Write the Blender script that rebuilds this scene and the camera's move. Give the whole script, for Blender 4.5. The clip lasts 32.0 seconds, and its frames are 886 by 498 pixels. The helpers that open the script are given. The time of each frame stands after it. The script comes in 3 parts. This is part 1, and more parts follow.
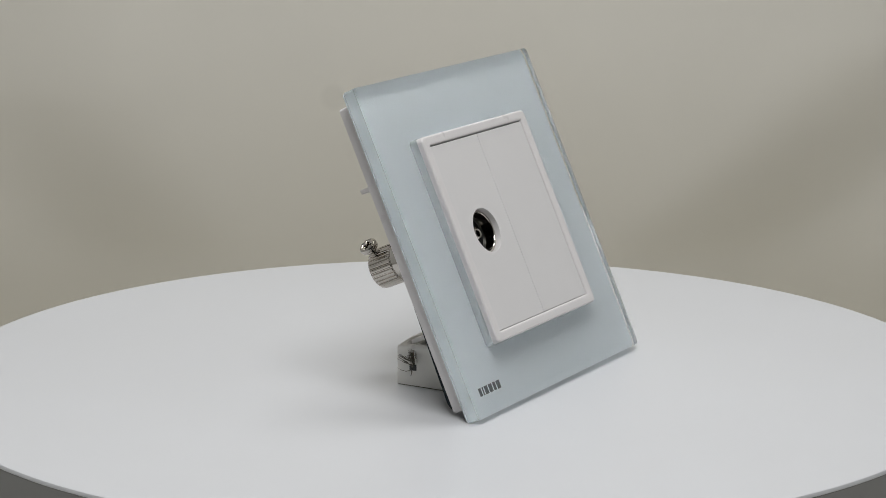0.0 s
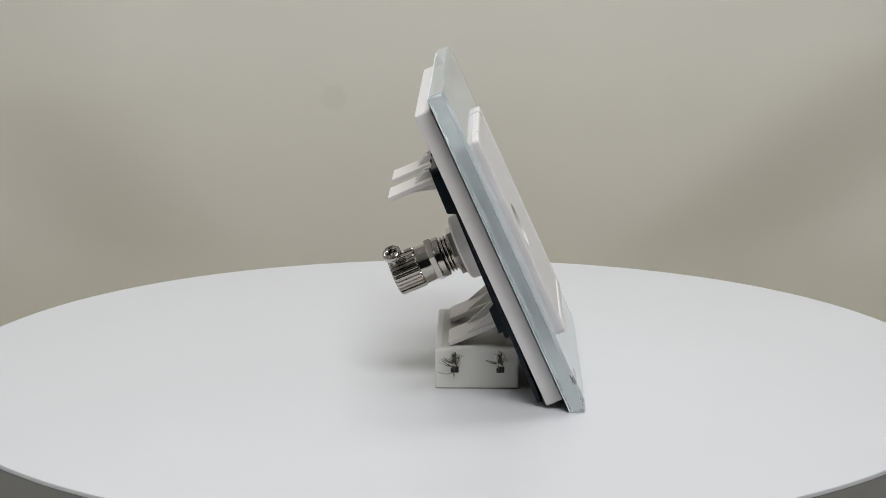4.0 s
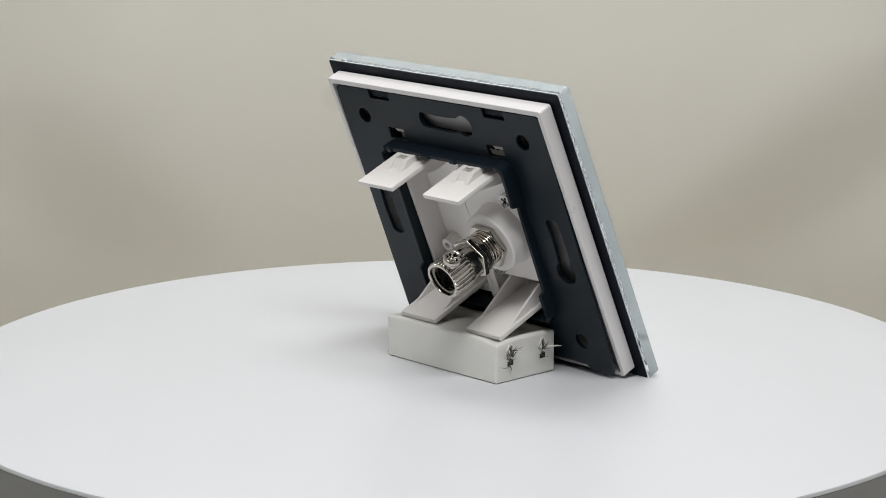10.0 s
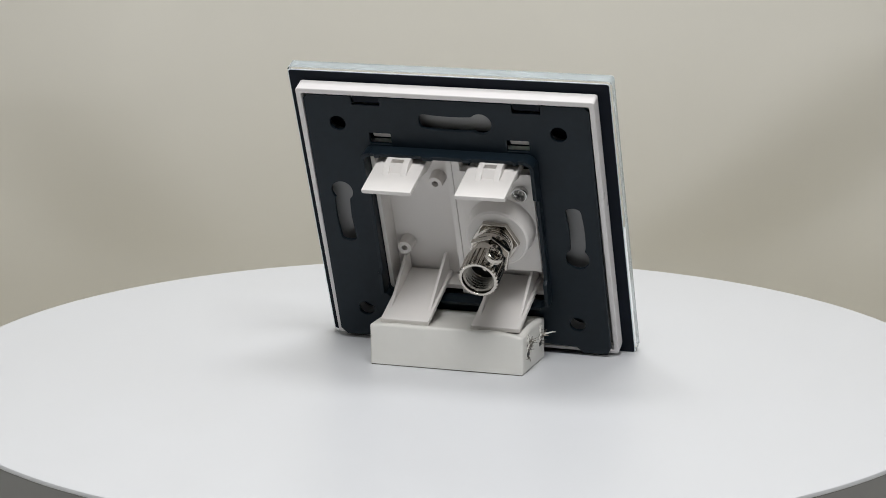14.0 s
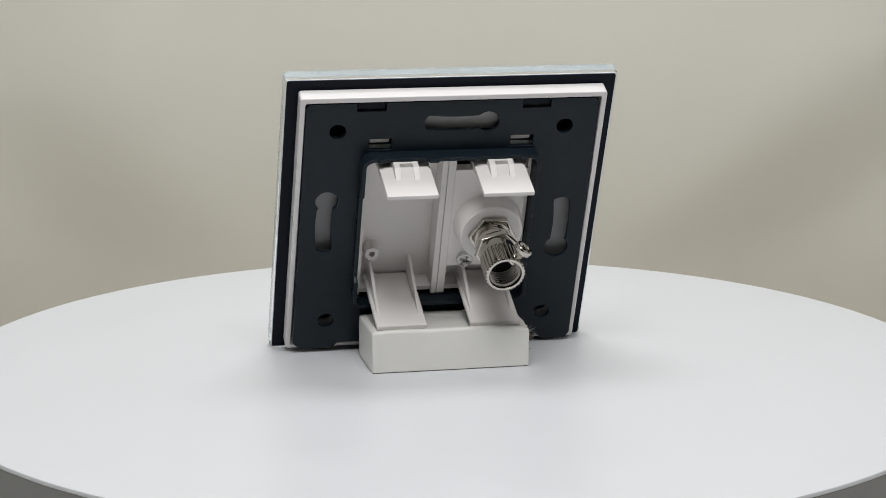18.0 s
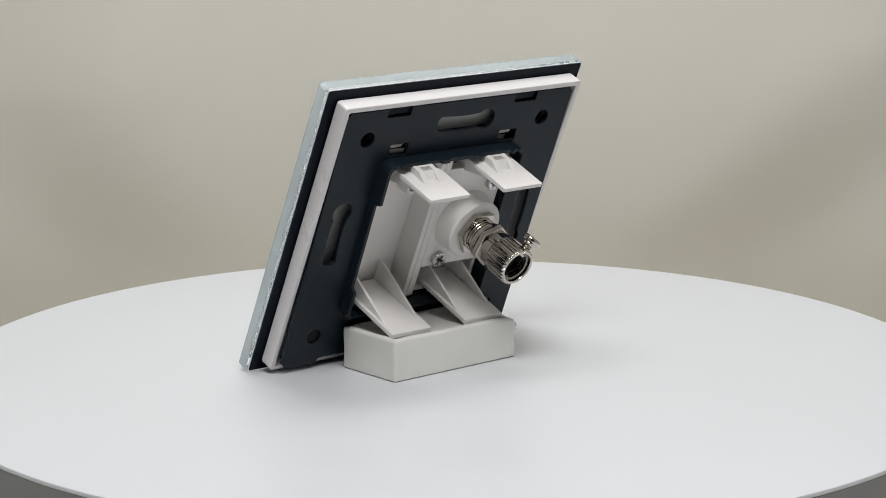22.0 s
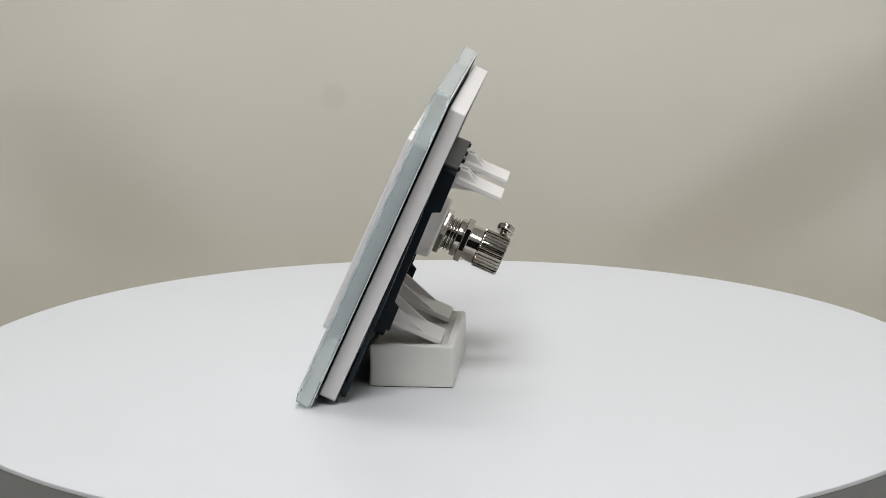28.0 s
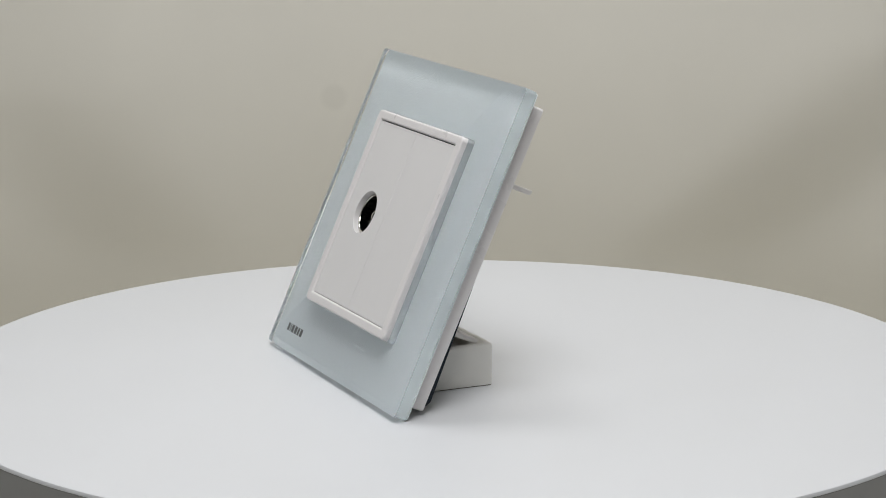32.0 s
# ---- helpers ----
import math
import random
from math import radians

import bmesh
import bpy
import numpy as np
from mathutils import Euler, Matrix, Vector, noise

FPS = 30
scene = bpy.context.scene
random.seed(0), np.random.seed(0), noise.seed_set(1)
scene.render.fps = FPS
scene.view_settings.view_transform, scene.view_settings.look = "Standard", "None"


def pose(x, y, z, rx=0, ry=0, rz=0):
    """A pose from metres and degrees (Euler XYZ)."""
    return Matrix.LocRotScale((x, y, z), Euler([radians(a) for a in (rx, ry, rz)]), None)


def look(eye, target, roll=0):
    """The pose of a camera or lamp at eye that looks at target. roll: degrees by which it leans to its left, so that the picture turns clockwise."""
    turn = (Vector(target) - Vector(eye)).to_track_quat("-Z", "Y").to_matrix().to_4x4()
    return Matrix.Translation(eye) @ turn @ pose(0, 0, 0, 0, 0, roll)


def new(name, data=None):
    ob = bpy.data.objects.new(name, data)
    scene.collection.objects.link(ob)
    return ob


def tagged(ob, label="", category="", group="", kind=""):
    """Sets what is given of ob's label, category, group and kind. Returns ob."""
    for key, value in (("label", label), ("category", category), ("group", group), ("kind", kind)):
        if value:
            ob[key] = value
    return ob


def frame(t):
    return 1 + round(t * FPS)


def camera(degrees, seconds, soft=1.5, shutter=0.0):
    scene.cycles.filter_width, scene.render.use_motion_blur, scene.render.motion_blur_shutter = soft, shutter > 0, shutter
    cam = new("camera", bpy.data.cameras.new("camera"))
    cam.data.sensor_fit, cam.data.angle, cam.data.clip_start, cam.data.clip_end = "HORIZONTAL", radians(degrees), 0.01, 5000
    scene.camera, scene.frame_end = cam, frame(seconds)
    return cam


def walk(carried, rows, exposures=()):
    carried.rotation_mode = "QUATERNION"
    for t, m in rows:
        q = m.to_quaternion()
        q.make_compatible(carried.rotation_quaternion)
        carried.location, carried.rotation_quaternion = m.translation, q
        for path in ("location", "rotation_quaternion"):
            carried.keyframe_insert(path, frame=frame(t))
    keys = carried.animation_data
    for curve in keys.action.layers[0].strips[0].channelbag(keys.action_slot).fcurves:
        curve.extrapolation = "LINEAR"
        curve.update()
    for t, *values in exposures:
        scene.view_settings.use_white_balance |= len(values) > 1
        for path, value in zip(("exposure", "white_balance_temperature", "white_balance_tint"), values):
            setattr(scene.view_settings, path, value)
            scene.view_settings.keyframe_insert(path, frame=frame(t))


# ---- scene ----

# ---- camera: it stands still before a turning table ----
FOV = 20.70
TURN_RATE, TURN_START = 7.345, 59.474     # degrees a second, degrees at the start
LENGTH = 32.0
EYE = Vector((0.0, -0.5694, 0.1501))
YAW, PITCH = -0.00231, -0.20899

cam = camera(FOV, LENGTH, soft=0.9)
AIM = EYE + Vector((math.sin(YAW) * math.cos(PITCH), math.cos(YAW) * math.cos(PITCH), math.sin(PITCH)))
walk(cam, [(0.0, look(EYE, AIM)), (LENGTH, look(EYE, AIM))], exposures=[(0.0, -0.44), (1.0, -0.32), (2.0, -0.40), (3.0, -0.35), (6.0, -0.26), (8.0, -0.25), (9.0, -0.09), (14.0, -0.11), (25.0, -0.14), (28.0, -0.16), (30.0, -0.22), (32.0, -0.25)])

# ---- light: a lamp panel under the roof of a white photo tent ----
world = bpy.data.worlds.new("tent_air")
world.use_nodes = True
world.node_tree.nodes["Background"].inputs["Color"].default_value = (0.8, 0.85, 0.9, 1)
world.node_tree.nodes["Background"].inputs["Strength"].default_value = 0.05
scene.world = world


def area_lamp(name, eye, target, sx, sy, watts, colour):
    data = bpy.data.lights.new(name, "AREA")
    data.shape, data.size, data.size_y = "RECTANGLE", sx, sy
    data.energy, data.color = watts, colour
    ob = new(name, data)
    ob.matrix_basis = look(eye, target)
    return ob


area_lamp("lamp_panel_front", (0.015, -0.25, 0.470), (0, -0.01, 0.02), 0.24, 0.17, 1.90, (0.98, 0.985, 1.0))
area_lamp("lamp_panel_roof", (0.0, 0.09, 0.53), (0, 0.091, 0), 0.26, 0.16, 1.19, (0.98, 0.985, 1.0))


# ---- materials ----
def material(name, base, rough=0.5, metal=0.0, scale=300.0, amount=0.06, bump=0.0, bump_scale=900.0, coat=0.0, spec=0.5):
    """A procedural surface: grain and larger blotches in its colour and roughness, with a fine relief."""
    m = bpy.data.materials.new(name)
    m.use_nodes = True
    nt = m.node_tree
    b = nt.nodes["Principled BSDF"]
    b.inputs["Metallic"].default_value = metal
    b.inputs["Coat Weight"].default_value = coat
    b.inputs["Specular IOR Level"].default_value = spec
    tc = nt.nodes.new("ShaderNodeTexCoord")
    fine, broad = nt.nodes.new("ShaderNodeTexNoise"), nt.nodes.new("ShaderNodeTexNoise")
    fine.inputs["Scale"].default_value, broad.inputs["Scale"].default_value = scale, scale / 9
    fine.inputs["Detail"].default_value, broad.inputs["Detail"].default_value = 4, 3
    add = nt.nodes.new("ShaderNodeMath")
    add.operation = "ADD"
    for n, k in ((fine, 0), (broad, 1)):
        nt.links.new(tc.outputs["Object"], n.inputs["Vector"])
        nt.links.new(n.outputs["Fac"], add.inputs[k])
    ramp = nt.nodes.new("ShaderNodeMapRange")
    ramp.inputs["From Min"].default_value, ramp.inputs["From Max"].default_value = 0.6, 1.4
    nt.links.new(add.outputs[0], ramp.inputs["Value"])
    mix = nt.nodes.new("ShaderNodeMix")
    mix.data_type = "RGBA"
    mix.inputs[6].default_value = tuple(c * (1 - amount) for c in base) + (1,)
    mix.inputs[7].default_value = tuple(min(1, c * (1 + amount)) for c in base) + (1,)
    nt.links.new(ramp.outputs["Result"], mix.inputs[0])
    nt.links.new(mix.outputs[2], b.inputs["Base Color"])
    rr = nt.nodes.new("ShaderNodeMapRange")
    rr.inputs["To Min"].default_value, rr.inputs["To Max"].default_value = rough * 0.85, min(1, rough * 1.15)
    nt.links.new(ramp.outputs["Result"], rr.inputs["Value"])
    nt.links.new(rr.outputs["Result"], b.inputs["Roughness"])
    if bump:
        bn, bt = nt.nodes.new("ShaderNodeBump"), nt.nodes.new("ShaderNodeTexNoise")
        bt.inputs["Scale"].default_value, bt.inputs["Detail"].default_value = bump_scale, 3
        bn.inputs["Strength"].default_value, bn.inputs["Distance"].default_value = bump, 0.0002
        nt.links.new(tc.outputs["Object"], bt.inputs["Vector"])
        nt.links.new(bt.outputs["Fac"], bn.inputs["Height"])
        nt.links.new(bn.outputs["Normal"], b.inputs["Normal"])
    return m


def glass_material(name, tint, ior=1.5, rough=0.0, through_share=1.0):
    m = bpy.data.materials.new(name)
    m.use_nodes = True
    b = m.node_tree.nodes["Principled BSDF"]
    b.inputs["Base Color"].default_value = (*tint, 1)
    b.inputs["Transmission Weight"].default_value = through_share
    b.inputs["IOR"].default_value = ior
    b.inputs["Roughness"].default_value = rough
    return m


M_TABLE = material("satin_white_platter", (0.685, 0.695, 0.71), 0.4, scale=60, amount=0.015, bump=0.04, bump_scale=1500)
M_RIM = material("grey_platter_rim", (0.30, 0.30, 0.295), 0.5, scale=90, amount=0.03)
M_BASE = material("grey_plastic_base", (0.35, 0.35, 0.35), 0.5, scale=200)
M_CLOTH = material("cream_backdrop_paper", (0.79, 0.765, 0.692), 0.9, scale=14, amount=0.03, bump=0.05, bump_scale=1200, spec=0.1)
M_TENT = material("grey_white_tent_fabric", (0.60, 0.605, 0.61), 0.9, scale=20, amount=0.02, spec=0.1)
# For an unseen panel that cuts front fill and darkens the metal's reflections.
M_ROOM = material("unseen_dark_room_panel", (0.045, 0.045, 0.05), 0.9, scale=20, amount=0.1, spec=0.1)
M_GLASS = glass_material("clear_float_glass", (0.99, 0.998, 1.0), 1.36, 0.0)
M_EDGE = glass_material("polished_glass_edge", (0.76, 0.825, 0.835), 1.36, 0.04, 0.68)
M_SIDE = glass_material("ground_glass_cut", (0.70, 0.76, 0.77), 1.36, 0.3, 0.5)
M_COAT = material("pale_blue_white_coating", (0.885, 0.945, 0.97), 0.4, scale=40, amount=0.01)
M_DARK = material("blue_black_backing", (0.0038, 0.0064, 0.0125), 0.45, scale=300, amount=0.15, spec=0.12)
M_STEEL = material("anthracite_painted_steel", (0.0076, 0.0138, 0.0198), 0.38, scale=500, amount=0.2, bump=0.05, bump_scale=2500, spec=0.22)
M_WHITE = material("glossy_white_plastic", (0.765, 0.74, 0.73), 0.3, scale=250, amount=0.012)
M_COVER = material("matt_white_plastic", (0.74, 0.725, 0.715), 0.42, scale=250, amount=0.012, bump=0.05, bump_scale=4000)
M_NYLON = material("milky_white_nylon", (0.775, 0.745, 0.715), 0.4, scale=200, amount=0.02, bump=0.04, bump_scale=2500)
M_BLOCK = material("ivory_white_plastic", (0.765, 0.752, 0.705), 0.45, scale=160, amount=0.03, bump=0.08, bump_scale=2200)
M_NICKEL = material("bright_nickel_plating", (0.53, 0.50, 0.455), 0.1, metal=1.0, scale=400, amount=0.05)
M_THREAD = material("dull_nickel_thread", (0.24, 0.225, 0.20), 0.28, metal=1.0, scale=500, amount=0.15)
M_ZINC = material("zinc_screw_steel", (0.62, 0.62, 0.61), 0.25, metal=1.0, scale=700, amount=0.1)
# Black plastic, and the black that paints in shade in holes and gaps.
M_BLACK = material("black_plastic_and_shade", (0.012, 0.012, 0.012), 0.4, scale=400, amount=0.2)
M_MARK = material("dark_grey_print", (0.13, 0.145, 0.15), 0.4, scale=400, amount=0.05)
M_WIRE = material("tarnished_wire", (0.20, 0.185, 0.155), 0.4, metal=0.7, scale=600, amount=0.2)
# Grey instead of white plastic: the shade behind the slots put into colour.
M_FLOOR = material("grey_for_shaded_floor", (0.35, 0.35, 0.35), 0.5, scale=250, amount=0.04)
# Brown that paints in the shade of the block's cavities and lower gap.
M_HOLE = material("brown_cavity_shade", (0.16, 0.13, 0.09), 0.7, scale=300, amount=0.2)


def add_spot(m, place, radius, amount):
    """A faint round stain on a surface, at a place in its object space."""
    nt = m.node_tree
    b = nt.nodes["Principled BSDF"]
    old = b.inputs["Base Color"].links[0].from_socket
    tc, dist, ramp, mix = (nt.nodes.new(k) for k in ("ShaderNodeTexCoord", "ShaderNodeVectorMath", "ShaderNodeMapRange", "ShaderNodeMix"))
    dist.operation = "DISTANCE"
    dist.inputs[1].default_value = place
    ramp.interpolation_type = "SMOOTHSTEP"
    ramp.inputs["From Min"].default_value, ramp.inputs["From Max"].default_value = radius * 0.55, radius * 1.15
    ramp.inputs["To Min"].default_value, ramp.inputs["To Max"].default_value = amount, 0.0
    mix.data_type, mix.blend_type = "RGBA", "MULTIPLY"
    mix.inputs[7].default_value = (0.3, 0.3, 0.28, 1)
    nt.links.new(tc.outputs["Object"], dist.inputs[0])
    nt.links.new(dist.outputs["Value"], ramp.inputs["Value"])
    nt.links.new(ramp.outputs["Result"], mix.inputs[0])
    nt.links.new(old, mix.inputs[6])
    nt.links.new(mix.outputs[2], b.inputs["Base Color"])


add_spot(M_CLOTH, (-0.046, 0.396, 0.0077), 0.006, 0.075)

# ---- mesh helpers, in millimetres ----
MM = 0.001


def part(name, bm, mat, parent, label="", shift=(0, 0, 0), smooth=True):
    """One mesh object under a thing or a part, from a bmesh in millimetres."""
    bmesh.ops.transform(bm, matrix=Matrix.Diagonal((MM, MM, MM, 1)) @ Matrix.Translation(shift), verts=bm.verts)
    bmesh.ops.recalc_face_normals(bm, faces=bm.faces)
    me = bpy.data.meshes.new(name)
    bm.to_mesh(me)
    bm.free()
    if smooth:
        me.polygons.foreach_set("use_smooth", [True] * len(me.polygons))
        me.set_sharp_from_angle(angle=radians(32))
    me.materials.append(mat)
    ob = new(name, me)
    if smooth:
        ob.modifiers.new("even_shading", "WEIGHTED_NORMAL").keep_sharp = True
    if parent is not None:
        ob.parent = parent
    if label:
        ob["label"] = label
    return ob


def add_box(bm, x0, x1, y0, y1, z0, z1, bevel=0.0, seg=2):
    vs = [bm.verts.new((x, y, z)) for x in (x0, x1) for y in (y0, y1) for z in (z0, z1)]
    quads = ((0, 1, 3, 2), (4, 6, 7, 5), (0, 4, 5, 1), (2, 3, 7, 6), (0, 2, 6, 4), (1, 5, 7, 3))
    fs = [bm.faces.new([vs[i] for i in q]) for q in quads]
    bmesh.ops.recalc_face_normals(bm, faces=fs)
    if bevel:
        es = list({e for f in fs for e in f.edges})
        bmesh.ops.bevel(bm, geom=es, offset=bevel, segments=seg, affect="EDGES", profile=0.5)
    return bm


def box(*a, **k):
    return add_box(bmesh.new(), *a, **k)


def add_prism(bm, pts, x0, x1, bevel=0.0):
    """A prism along x from a closed outline of (y, z)."""
    a = [bm.verts.new((x0, y, z)) for y, z in pts]
    b = [bm.verts.new((x1, y, z)) for y, z in pts]
    n = len(pts)
    fs = [bm.faces.new(a), bm.faces.new(b[::-1])]
    fs += [bm.faces.new((a[i], a[(i + 1) % n], b[(i + 1) % n], b[i])) for i in range(n)]
    bmesh.ops.recalc_face_normals(bm, faces=fs)
    if bevel:
        es = list({e for f in fs for e in f.edges})
        bmesh.ops.bevel(bm, geom=es, offset=bevel, segments=2, affect="EDGES", profile=0.5)
    return bm


def lathe(profile, segs=48, centre=(0, 0), ripple=None, bm=None):
    """Turns a profile of (radius, z) round z; ripple(i, k, r) may change a radius. Ends on the axis are closed."""
    bm = bm or bmesh.new()
    rings = []
    for k, (r, z) in enumerate(profile):
        if r <= 1e-6:
            rings.append([bm.verts.new((centre[0], centre[1], z))])
            continue
        ring = []
        for i in range(segs):
            a = 2 * math.pi * i / segs
            q = ripple(i, k, r) if ripple else r
            ring.append(bm.verts.new((centre[0] + q * math.cos(a), centre[1] + q * math.sin(a), z)))
        rings.append(ring)
    for a, b in zip(rings, rings[1:]):
        for i in range(segs):
            j = (i + 1) % segs
            if len(a) == 1:
                bm.faces.new((a[0], b[i], b[j]))
            elif len(b) == 1:
                bm.faces.new((a[i], a[j], b[0]))
            else:
                bm.faces.new((a[i], a[j], b[j], b[i]))
    return bm


def rounded(x0, x1, y0, y1, r, n=6):
    """The outline of a rectangle with rounded corners."""
    out = []
    for cx, cy, a0 in ((x1 - r, y1 - r, 0), (x0 + r, y1 - r, 90), (x0 + r, y0 + r, 180), (x1 - r, y0 + r, 270)):
        for i in range(n + 1):
            a = radians(a0 + 90 * i / n)
            out.append((cx + r * math.cos(a), cy + r * math.sin(a)))
    return out


def circle(cx, cy, r, n=32, a0=0.0):
    return [(cx + r * math.cos(a0 + 2 * math.pi * i / n), cy + r * math.sin(a0 + 2 * math.pi * i / n)) for i in range(n)]


def sheet(outlines, z0, z1, bevel=0.0):
    """A plate between z0 and z1 with the first outline as its edge and the others as holes through it."""
    cu = bpy.data.curves.new("outline", "CURVE")
    cu.dimensions, cu.fill_mode = "2D", "BOTH"
    for pts in outlines:
        sp = cu.splines.new("POLY")
        sp.points.add(len(pts) - 1)
        for p, (x, y) in zip(sp.points, pts):
            p.co = (x, y, 0, 1)
        sp.use_cyclic_u = True
    cu.extrude = (z1 - z0) / 2 - bevel
    cu.bevel_depth, cu.bevel_resolution, cu.offset = bevel, 3, -bevel
    ob = new("outline", cu)
    me = bpy.data.meshes.new_from_object(ob.evaluated_get(bpy.context.evaluated_depsgraph_get()))
    bm = bmesh.new()
    bm.from_mesh(me)
    bpy.data.objects.remove(ob)
    bpy.data.curves.remove(cu)
    bpy.data.meshes.remove(me)
    bmesh.ops.remove_doubles(bm, verts=bm.verts, dist=1e-4)
    bmesh.ops.translate(bm, vec=(0, 0, (z0 + z1) / 2), verts=bm.verts)
    return bm


def merge(bm, other):
    """Adds the geometry of another bmesh and frees it."""
    me = bpy.data.meshes.new("piece")
    other.to_mesh(me)
    other.free()
    bm.from_mesh(me)
    bpy.data.meshes.remove(me)
    return bm


# ---- the photo tent round the turntable ----
FLOOR_Z, ROOF_Z, SIDE_X, FRONT_Y = -0.145, 0.56, 0.42, -0.95


def backdrop():
    """Seamless paper: flat under the table, swept up behind it, its back bent so that its shading fits the camera's
    view.
    """
    bm = bmesh.new()
    nx, nt = 150, 300
    grid = []
    for i in range(nx + 1):
        x = -SIDE_X + 2 * SIDE_X * i / nx
        col = []
        for j in range(nt + 1):
            s = j / nt
            run, bend, rise = 1.31, 0.055, 0.63
            total = run + bend + rise
            d = s * total
            rad = bend / (math.pi / 2)
            if d < run:
                y, z = FRONT_Y + d, FLOOR_Z
            elif d < run + bend:
                a = (d - run) / rad
                y, z = FRONT_Y + run + rad * math.sin(a), FLOOR_Z + rad * (1 - math.cos(a))
            else:
                y, z = FRONT_Y + run + rad, FLOOR_Z + rad + (d - run - bend)
            up = max(0.0, min(1.0, (d - run) / bend))
            # Bends set from view positions: they put shade low down and on both flanks.
            ax = abs(x + 0.004)
            y += up * 2.2 * max(0.0, 0.03 - z) ** 2
            high = max(0.0, min(1.0, (z + 0.06) / 0.12))
            lift = max(0.0, min(0.09, z + 0.062))
            flank = ax - (0.062 + 1.0 * lift if x > 0 else 0.074 + 0.6 * min(lift, 0.07))
            t = max(0.0, min(1.0, flank / (0.086 + 0.03 * high)))
            y += up * (0.8 if x < 0 else 0.95) * ((0.022 - 0.007 * high) * t * t * (3 - 2 * t) - 1.0 * max(0.0, flank - 0.05) ** 2)
            col.append(bm.verts.new((x, y, z)))
        grid.append(col)
    for i in range(nx):
        for j in range(nt):
            bm.faces.new((grid[i][j], grid[i + 1][j], grid[i + 1][j + 1], grid[i][j + 1]))
    bmesh.ops.scale(bm, vec=(1000, 1000, 1000), verts=bm.verts)
    ob = part("backdrop", bm, M_CLOTH, None)
    ob.modifiers.new("thickness", "SOLIDIFY").thickness = 0.001
    return tagged(ob, "cream seamless paper backdrop swept up behind the turntable", "backdrop", kind="structure")


def tent_panel(name, x0, x1, y0, y1, z0, z1, label, mat=M_TENT):
    ob = part(name, box(x0 * 1000, x1 * 1000, y0 * 1000, y1 * 1000, z0 * 1000, z1 * 1000), mat, None)
    return tagged(ob, label, "tent wall", kind="structure")


backdrop()
tent_panel("wall_west", -SIDE_X - 0.012, -SIDE_X - 0.002, FRONT_Y, 0.5, FLOOR_Z - 0.02, ROOF_Z, "grey-white fabric side of the photo tent")
tent_panel("wall_east", SIDE_X + 0.002, SIDE_X + 0.012, FRONT_Y, 0.5, FLOOR_Z - 0.02, ROOF_Z, "grey-white fabric side of the photo tent")
# Dark panel added out of view behind the camera, to hold back fill light.
tent_panel("wall_south", -SIDE_X - 0.012, SIDE_X + 0.012, FRONT_Y - 0.012, FRONT_Y - 0.002, FLOOR_Z - 0.02, ROOF_Z, "unseen dark panel added for the dark room behind the camera", M_ROOM)
tent_panel("wall_north", -SIDE_X - 0.012, SIDE_X + 0.012, 0.502, 0.512, FLOOR_Z - 0.02, ROOF_Z, "grey-white fabric back of the photo tent")
tent_panel("ceiling", -SIDE_X - 0.012, SIDE_X + 0.012, FRONT_Y - 0.012, 0.512, ROOF_Z + 0.002, ROOF_Z + 0.012, "grey-white fabric roof of the photo tent")


# ---- the turntable ----
TABLE_R = 123.7


def build_turntable():
    top = new("turntable")
    r = TABLE_R
    prof = [(0, 0), (r - 40, 0), (r - 0.7, 0), (r - 0.2, -0.2), (r, -0.6), (r, -1.0), (0, -1.0)]
    part("platter", lathe(prof, 256), M_TABLE, top, "satin white round platter")
    prof = [(0, -1.1), (r - 0.05, -1.1), (r - 0.05, -11.5), (r - 0.6, -12), (0, -12)]
    part("rim", lathe(prof, 256), M_RIM, top, "plain grey side of the platter")
    prof = [(0, -13), (r - 14, -13), (r - 12, -14), (r - 9, -96), (r - 10, -99.5), (0, -99.5)]
    part("base", lathe(prof, 128), M_BASE, top, "grey plastic drum under the platter")
    part("spindle", lathe([(0, -12), (20, -12), (20, -13.2), (0, -13.2)], 32), M_BASE, top)
    return tagged(top, "round white motorised turntable with a satin top", "turntable")


# ---- the aerial socket: x to its right, y up its face, z out of its face ----
HALF_V = 39.44
LIFT = (0, HALF_V, 0)


def sp(name, bm, mat, parent, label=""):
    return part(name, bm, mat, parent, label, LIFT)


PLATE_TILT = 0.02176       # the steel plate stands off towards its lower edge


FRONT_TILT = -0.012        # the glass and all that is fixed to it lean back a little further


def fp(name, bm, mat, parent, label=""):
    """A part of the glass front."""
    bmesh.ops.transform(bm, matrix=Matrix.Rotation(math.atan(FRONT_TILT), 4, "X"), verts=bm.verts)
    return sp(name, bm, mat, parent, label)


def plate_part(name, bm, mat, parent, label=""):
    """A part built flat on the steel plate, whose back is z = 0 there and looks towards -z."""
    bmesh.ops.transform(bm, matrix=Matrix.Translation((0, 0, -7.87)) @ Matrix.Rotation(math.atan(PLATE_TILT), 4, "X"), verts=bm.verts)
    return sp(name, bm, mat, parent, label)


